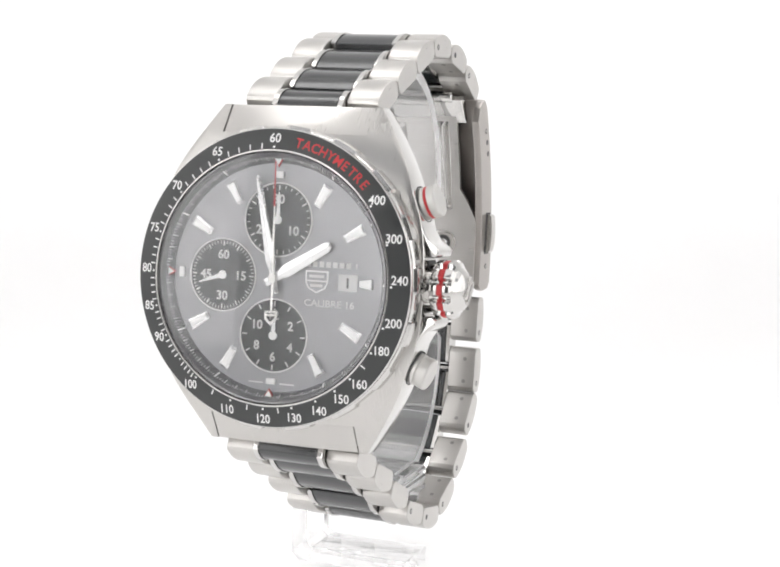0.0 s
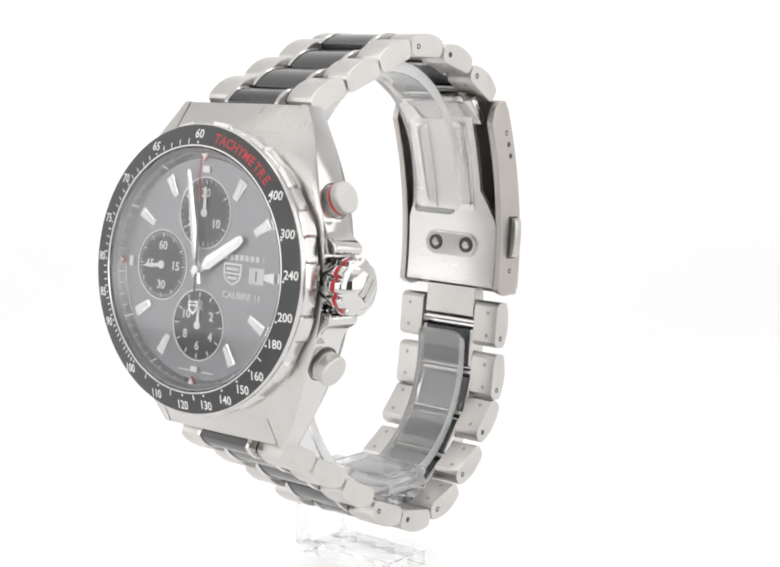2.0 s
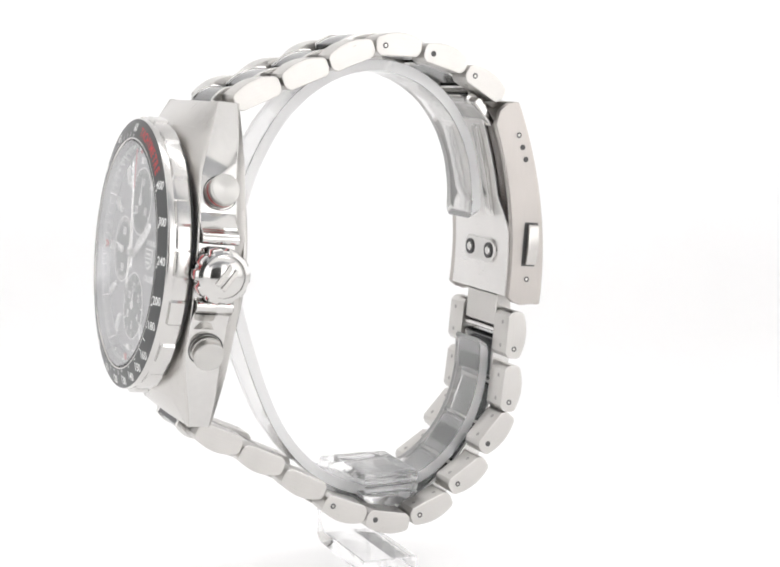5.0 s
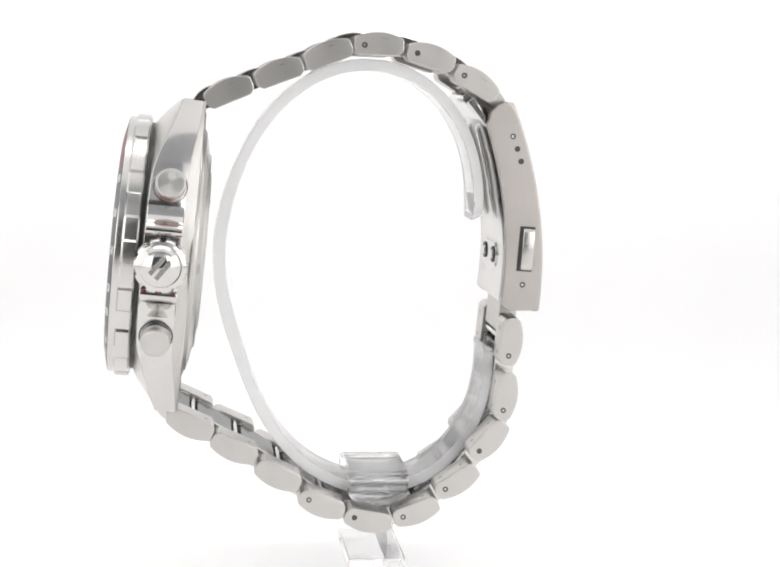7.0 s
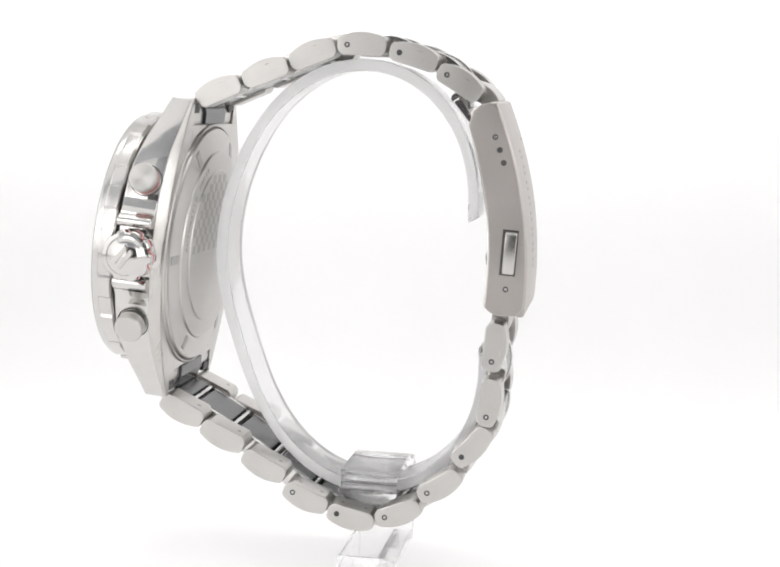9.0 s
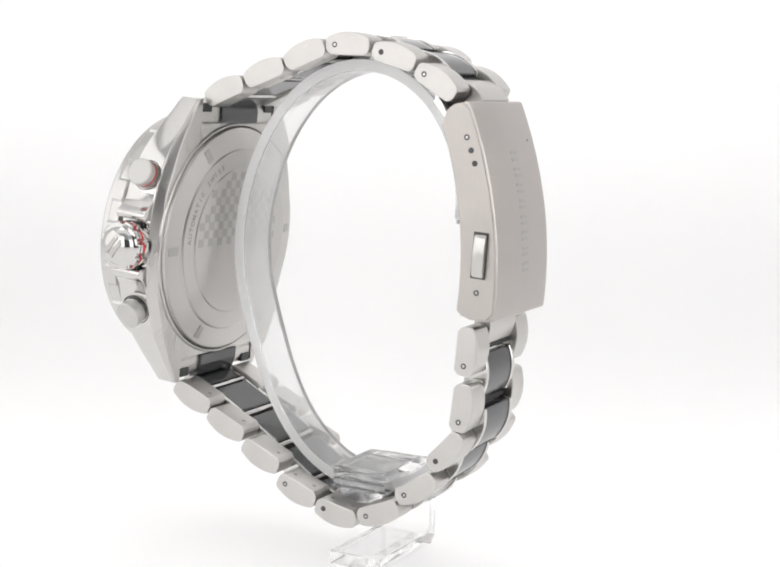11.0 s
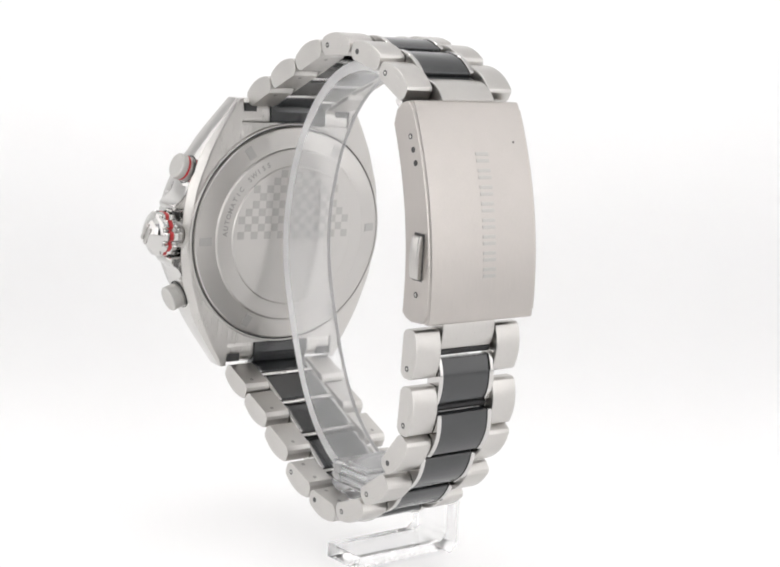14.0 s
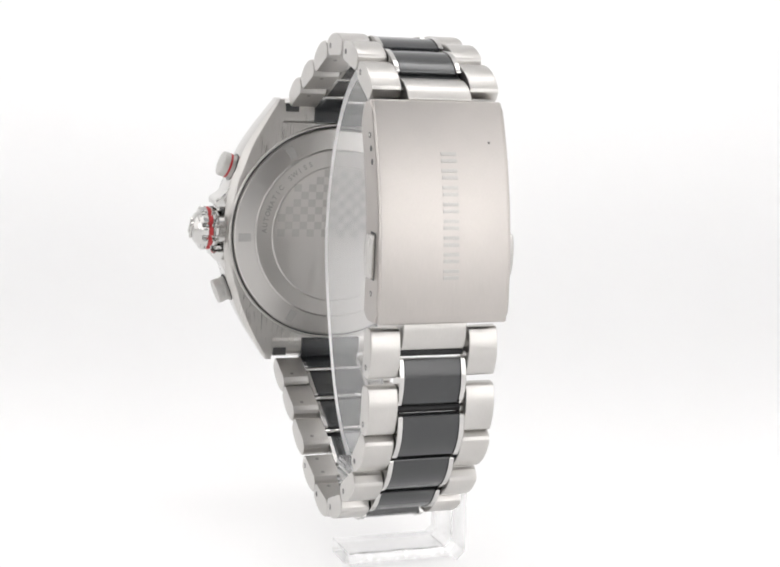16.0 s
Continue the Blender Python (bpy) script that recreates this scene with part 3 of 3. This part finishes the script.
def build_caseback():
    prof = [(0, -14.62), (12.85, -14.6), (13.0, -14.55), (13.1, -14.4), (15.9, -14.3), (16.1, -14.22), (16.25, -13.95), (19.75, -13.3), (19.95, -13.2), (20.05, -12.95),
            (20.12, -12.7), (20.3, -12.7), (20.36, -12.9), (20.6, -12.9), (20.75, -12.75), (20.8, -12.4), (17, -12.0), (0, -12.0)]
    back = part("caseback", lathe(prof, 180, None, False), turned_steel, watch, "turned steel screw-down case back", HEAD, 10)
    # Dark ring on the groove's floor paints its shade.
    part("groove", lathe([(20.1, -12.74), (20.32, -12.74), (20.32, -12.6), (20.1, -12.6)], 144), shadow_steel, back, "dark ring for the shade in the groove round the case back")
    for i in range(6):
        part("key_slot", box(-0.75, 0.75, -1.15, 1.15, -0.12, 0.04, 0.05), matt_steel, back, "key slot in the case back", pose(0, 0, 0, 0, 0, 60 * i - 93) @ pose(0, 18.0, -13.6, 10.5, 0, 0))
    s = 1.42
    square = finish(box(-s / 2, s / 2, -s / 2, s / 2, -14.635, -14.5), "chequer_square", etched_steel, 0)
    for i in range(-9, 10):
        for j in range(0, 10):
            x, y = i * s, 0.2 + j * s
            if (i + j) % 2 == 0 and math.hypot(x, y) < 12.3:
                part("chequer_square", square, None, back, "", pose(x, y, 0))
    bm = bmesh.new()
    for i, chx in enumerate("AUTOMATIC"):
        merge(bm, letters(chx, 1.3, 0.02, 0.03), pose(0, 0, -14.36) @ pose(0, 0, 0, 0, 180, 0) @ clock(-88 + 4.3 * i, 14.5))
    for i, chx in enumerate("SWISS"):
        merge(bm, letters(chx, 1.3, 0.02, 0.03), pose(0, 0, -14.36) @ pose(0, 0, 0, 0, 180, 0) @ clock(-44 + 4.6 * i, 14.5))
    part("engraving", bm, engraved_steel, back, "engraved words AUTOMATIC and SWISS", None, 0)


def arc_top(half, top, rise, n=6):
    return [(half - 2 * half * i / n, top + rise * (1 - (1 - 2 * i / n) ** 2)) for i in range(n + 1)]


def link_meshes():
    side = [(-4.0, -0.55), (-3.75, -1.15), (-3.1, -1.65), (3.1, -1.65), (3.75, -1.15), (4.0, -0.55), (4.0, 0.75)] + arc_top(3.7, 1.25, 0.85, 10) + [(-4.0, 0.75)]
    core = [(-3.7, -0.3), (-3.2, -1.3), (3.2, -1.3), (3.7, -0.3)] + arc_top(3.7, 0.8, 0.85, 8)
    rim = [(-3.8, -0.3), (-3.3, -1.35), (3.3, -1.35), (3.8, -0.3)] + arc_top(3.8, 1.0, 0.9, 8)
    return (finish(prism(side, -2.45, 2.45, "X", 0.16, 2), "outer_link", brushed_long), finish(prism(core, -4.75, 4.75, "X", 0.12, 1), "centre_link", ceramic),
            finish(prism(rim, -0.42, 0.42, "X", 0.12, 1), "rim", polished), finish(prism(core, -5.3, 5.3, "X", 0.12, 1), "steel_centre_link", brushed_long))


OUTER, CORE, RIM, PLAIN = link_meshes()
PIN = finish(rod(0.27, 0.24, 16, 0.05), "pin", satin)
# Dark disc that paints the shade of a hole; nothing is bored.
HOLE = finish(rod(0.47, 0.16, 16), "pin_hole_shade", shadow_steel)
INNER = finish(rod(0.36, 0.12, 16, 0.03), "inner_pin", engraved_steel)
JOINT = finish(rod(0.62, 10.6, 14), "joint_bar", joint_black)
CROSS = finish(rod(0.42, 11.4, 14, 0.1), "cross_pin", polished)


def along(a, b, outward):
    """The pose at the middle of a link that lies from a to b in the (Y, Z) plane, its top facing outward."""
    d = (Vector(b) - Vector(a)).normalized()
    up = Vector((-d.y, d.x))
    mid = (Vector(a) + Vector(b)) / 2
    if up.dot(outward(mid)) < 0:
        d, up = -d, -up
    return Matrix(((1, 0, 0, 0), (0, d.x, up.x, mid.x), (0, d.y, up.y, mid.y), (0, 0, 0, 1)))


def build_strand(ends, pins, start, last):
    """One half of the bracelet: links from the case to the clasp, with the centre pieces straddling the joints."""
    def outward(p):
        return p - Vector((-4.0, 50.0))
    for i, (a, b) in enumerate(ends):
        cx = start + (last - start) * i / (len(ends) - 1)
        m = along(a, b, outward)
        for s in (1, -1):
            o = part("outer_link", OUTER, None, watch, "", m @ pose(cx + s * 8.2, 0, 0))
            end = -2.35 if m.to_3x3().col[1].yz.dot(Vector(b) - Vector(a)) > 0 else 2.35
            if i >= pins:
                part("pin_hole_shade", HOLE, None, o, "", pose(s * 2.4, end, -0.05) @ TO_X)
                part("pin", PIN, None, o, "", pose(s * (2.34 if i % 3 == 1 else 2.37), end, -0.05) @ TO_X)
            part("inner_pin", INNER, None, o, "", pose(s * 0.5, -0.85 * end, -1.62))
            if i >= pins:
                part("inner_pin", INNER, None, o, "", pose(s * 0.5, 0.85 * end, -1.62))
        part("cross_pin", CROSS, None, watch, "", m @ pose(cx, 0, -0.85) @ TO_X)
        part("joint_bar", JOINT, None, watch, "black bar between two centre links", m @ pose(cx, 0, 0.2) @ TO_X)
        if i + 1 < len(ends):
            j = along(Vector(a) * 0.5 + Vector(b) * 0.5, Vector(ends[i + 1][0]) * 0.5 + Vector(ends[i + 1][1]) * 0.5, outward)
            j.translation = (Matrix.Translation((0, *((Vector(b) + Vector(ends[i + 1][0])) / 2)))).translation
            c = part("centre_link", CORE, None, watch, "glossy black ceramic centre link", j @ pose(cx, 0, 0.1))
            for s in (1, -1):
                part("rim", RIM, None, c, "polished steel rim", pose(s * 5.2, 0, 0))
    a, b = Vector(ends[0][0]), Vector(ends[0][1])
    d = (b - a).normalized()
    m = along(a - d * 1.6, a + d * 3.6, outward)
    c = part("centre_link", CORE, None, watch, "glossy black ceramic centre link", m @ pose(start, 0, 0.1) @ Matrix.Diagonal((1, 0.70, 1, 1)))
    for s in (1, -1):
        part("rim", RIM, None, c, "polished steel rim", pose(s * 5.2, 0, 0))
    a, b = Vector(ends[-1][0]), Vector(ends[-1][1])
    d = (b - a).normalized()
    part("centre_link", PLAIN, None, watch, "brushed steel centre link", along(b - d * 3.6, b + d * 2.6, outward) @ pose(cx, 0, 0.0) @ Matrix.Diagonal((1, 0.82, 1, 1)))


TOP_LINKS = [((-31.4, 78.5), (-24.1, 81.7)), ((-23.6, 81.9), (-16.2, 84.8)), ((-15.8, 85.0), (-8.5, 88.0)),
             ((-8.2, 88.2), (0.0, 88.1)), ((0.5, 87.6), (8.2, 85.45)), ((8.5, 84.65), (15.2, 80.65))]
LOW_LINKS = [((-36.8, 28.1), (-29.6, 24.8)), ((-29.8, 24.1), (-22.3, 20.8)), ((-22.6, 19.6), (-15.0, 16.1)), ((-15.3, 14.4), (-7.7, 11.5)),
             ((-7.6, 11.0), (0.1, 9.5)), ((0.5, 10.1), (8.1, 13.1)), ((7.6, 14.5), (14.5, 19.0)), ((13.5, 20.8), (18.8, 26.7)), ((18.2, 27.5), (19.0, 35.1)), ((18.75, 36.5), (19.35, 44.5))]


def clasp_out(z):
    return 23.95 - 0.0076 * (z - 52) ** 2


def clasp_in(z):
    return 17.65 - 0.0083 * (z - 54) ** 2


def build_clasp():
    zs = [79.8 - 34.2 * i / 24 for i in range(25)]
    plate = [(clasp_out(z), z) for z in zs] + [(clasp_out(z) - 1.3, z) for z in reversed(zs)]
    clasp = part("clasp_cover", prism(plate, -11.3, 10.1, "X", 0.5, 3), brushed_clasp, watch, "brushed steel folding clasp cover")
    inn = [47.0 + 29.0 * i / 20 for i in range(21)]
    wall = [(clasp_in(z), z) for z in inn] + [(14.3, 78.3), (15.6, 79.4), (17.1, 79.7)] + [(clasp_out(z) - 0.25, z) for z in zs[1:-1]] + [(22.4, 45.8), (19.6, 45.7), (18.2, 46.2)]
    for x0, x1 in ((9.1, 10.35), (-11.55, -10.3)):
        w = part("side_wall", prism(wall, x0, x1, "X", 0.2, 2), brushed_clasp, clasp, "brushed side of the clasp")
    for s, x in ((1, 10.32), (-1, -11.52)):
        for nm, y, z, mesh in (("pin", 18.0, 74.3, PIN), ("pin_hole_shade", 18.8, 72.3, HOLE), ("pin_hole_shade", 19.5, 70.3, HOLE), ("pin", 20.6, 50.1, PIN)):
            part("pin_hole_shade", HOLE, None, clasp, "", pose(x, y, z) @ TO_X)
            if nm == "pin":
                part("pin", PIN, None, clasp, "", pose(x, y, z) @ TO_X)
        m = pose(x, 21.0, 56.0, -3, 0, 0)
        # Dark sheet on the wall paints the shaded slot round the button.
        part("button_slot_shade", box(-0.05, 0.06 * s, -1.35, 1.2, -3.7, 3.7, 0.0), shadow_steel, clasp, "dark sheet for the shade in the slot round the button", m)
        barrel = [(-0.1, -3.45), (0.75, -3.4), (1.05, -3.0), (1.22, -1.6), (1.27, 0.0), (1.22, 1.6), (1.05, 3.0), (0.75, 3.4), (-0.1, 3.45)]
        part("push_button", prism([(s * x, z) for x, z in barrel], -1.05, 0.9, "Z", 0.28, 3), satin, clasp, "barrel-shaped release button on the clasp side", m @ pose(0, 0, 0, 90, 0, 0))
    # the maker's engraving, as plain bars
    for i in range(8):
        for k in (-0.52, 0.52):
            z = 71.2 - 2.55 * i + k
            part("engraved_bar", box(-1.3, 1.3, -0.05, 0.07, -0.27, 0.27, 0.05), etched_steel, clasp, "plain engraved bar", pose(-1.5, clasp_out(z), z, math.degrees(math.atan(2 * 0.0076 * (z - 52)))))
    part("pin_hole_shade", HOLE, None, clasp, "", pose(-8.4, clasp_out(73.5), 73.5, 90) @ pose(0, 0, 0) @ Matrix.Diagonal((0.35, 0.35, 1, 1)))
    # folding blade inside
    bm = bmesh.new()
    rings = []
    for z in [47.2 + 31.6 * i / 32 for i in range(33)]:
        w = 9.3 - 2.9 * max(0.0, min(1.0, (z - 58.0) / 6.0)) ** 1.4
        y = clasp_in(z) - 0.35
        rings.append([bm.verts.new(p) for p in ((-w - 0.3, y, z), (w, y, z), (w, y + 0.8, z), (-w - 0.3, y + 0.8, z))])
    for p, q in zip(rings, rings[1:]):
        for i in range(4):
            bm.faces.new((p[i], p[(i + 1) % 4], q[(i + 1) % 4], q[i]))
    bm.faces.new(rings[0])
    bm.faces.new(list(reversed(rings[-1])))
    bmesh.ops.recalc_face_normals(bm, faces=bm.faces)
    blade = part("blade", bevelled(bm, 0.12, 2, 50), blade_steel, watch, "polished folding blade of the clasp with a waist", None, 20)
    for x in (-4.1, 3.6):
        rz = [60.3 + 15.6 * i / 20 for i in range(21)]
        for half, lift, name, label in ((1.35, 0.45, "rib", "pressed rib in the blade"), (0.62, 0.62, "rib_crest", "rounded crest of the rib")):
            rib = [(clasp_in(z) - 0.35 - lift * math.sin(math.pi * i / 20) ** 0.2, z) for i, z in enumerate(rz)] + [(clasp_in(z) - 0.2, z) for z in reversed(rz)]
            part(name, prism(rib, x - half, x + half, "X", 0.3 if half > 1 else 0.2, 3), polished, blade, label)
    def stadium(half, r):
        return [(s * half + r * math.sin(a), r * math.cos(a)) for s, a0 in ((1, 0), (-1, math.pi)) for a in [a0 + math.pi * i / 12 for i in range(13)]]
    tray = merge(prism(stadium(3.5, 2.15), -0.3, 0.1, "Z"), prism(stadium(3.5, 1.95), -0.3, 0.25, "Z", 0.12))
    part("rivet_plate", tray, polished, blade, "oval rivet plate", pose(0.1, clasp_in(54.3) - 0.5, 54.3, 90))
    for x in (-3.2, 3.4):
        # The same dark disc, widened, for the shade round the rivet.
        part("rivet_hole_shade", HOLE, None, blade, "", pose(x, clasp_in(54.3) - 0.86, 54.3, 90) @ Matrix.Diagonal((2.9, 2.9, 1, 1)))
        part("rivet", rod(0.85, 0.6, 20, 0.25), polished, blade, "round rivet", pose(x, clasp_in(54.3) - 0.8, 54.3, 90))
    part("hinge", rod(0.95, 12.6, 24, 0.15), polished, watch, "hinge tube of the clasp", pose(0, 11.1, 80.1) @ TO_X)
    part("hinge_arm", prism([(10.6, 79.6), (11.8, 80.4), (14.6, 76.4), (14.0, 75.6)], -7.8, 8.0, "X", 0.2), polished, watch, "hinge arm of the clasp")


build_case()
build_bezel()
SECONDS = build_dial()
build_crown()
build_pushers()
build_caseback()
build_strand(TOP_LINKS, 3, -1.0, -1.15)
build_strand(LOW_LINKS, 3, -0.5, -0.4)
build_clasp()

# ---- the clear stand ----
stand = tagged(new("display_stand"), "clear acrylic C-shaped watch stand with an L-shaped foot", "stand")


def build_stand():
    centre = Vector((-5.0, 50.0))

    def on(a, inset):
        r = 29.15 - 0.73 * math.cos(a) - 0.52 * math.sin(a) - 7.01 * math.cos(2 * a) - 1.45 * math.sin(2 * a) - 1.34 * math.cos(3 * a) + 0.55 * math.cos(4 * a)
        return centre + Vector((math.cos(a), math.sin(a))) * (r - inset)
    n = 84
    angles = [radians(28 + (332 - 28) * i / n) for i in range(n + 1)]
    poly = [tuple(on(a, 0.1)) for a in angles] + [tuple(on(a, 2.1)) for a in reversed(angles)]
    ring = prism(poly, -6.8, 2.55, "X")
    ends = [on(angles[0], 1.1), on(angles[-1], 1.1)]
    corners = []
    for edge in ring.edges:
        a, b = edge.verts[0].co, edge.verts[1].co
        if abs(a.x - b.x) < 0.01 and min((((a + b) / 2).yz - p).length for p in ends) < 0.3:
            corners.append(edge)
    bmesh.ops.bevel(ring, geom=corners, offset=2.6, segments=6, affect="EDGES", profile=0.5, clamp_overlap=True)
    for v in ring.verts:
        # the band is bent a little askew, its free ends to one side
        v.co.x += 0.02 * (v.co.y + 33.0)
    things = [part("ring", bevelled(ring, 0.28, 2, 40), acrylic, stand, "clear acrylic C-shaped band with frosted sawn edges")]
    things[0].data.materials.append(sawn_acrylic)
    for f in things[0].data.polygons:
        if abs(f.normal.x) > 0.9:
            f.material_index = 1
    steps = [(6.2, 17.4), (6.2, 16.9), (6.55, 16.7), (6.55, 16.1), (6.2, 15.9), (6.2, 15.4), (6.55, 15.2), (6.55, 14.6), (6.2, 14.4), (6.2, 14.0), (4.6, 13.6)]
    side = steps + [(-11.5, 13.2), (-11.5, 3.6), (-10.4, 2.5), (7.0, 2.5), (7.0, 0.0), (-12.9, 0.0), (-14.3, 1.4), (-14.3, 14.8), (-13.3, 15.8), (-8.2, 15.8), (-7.4, 16.0), (-7.4, 17.4)]
    foot = prism(side, -3.4, 6.4, "Z", 0.2, 2)
    things.append(part("foot", foot, block_acrylic, stand, "clear acrylic cross bar, post and foot in one piece", pose(0, 0, 0, 90, 0, 0)))
    belly = [(-1.65 + 5.1 * math.cos(a), 13.85 + 2.25 * math.sin(a)) for a in [math.pi + math.pi * i / 14 for i in range(15)]]
    things.append(part("belly", prism(belly, -6.6, 6.4, "X", 0.15, 2), block_acrylic, stand, "rounded underside of the cross bar"))
    for t in things:
        t.visible_shadow = False


build_stand()


# ---- what moves: the turning stand and watch, and the running seconds ----
def motions():
    rows = []
    for i in range(17):
        u = i / 16
        turn = 21.107 + 139.368 * u - 1.196 * u * (u - 1)
        rows.append((float(i), pose(0, 0, 0, 0, 0, -turn)))
    walk(watch, rows)
    walk(stand, rows)
    walk(SECONDS, [(float(i), metres(HEAD @ pose(-8.4, -0.05, 0, 0, 0, -(251.5 + 6.0 * i)))) for i in range(17)])


motions()
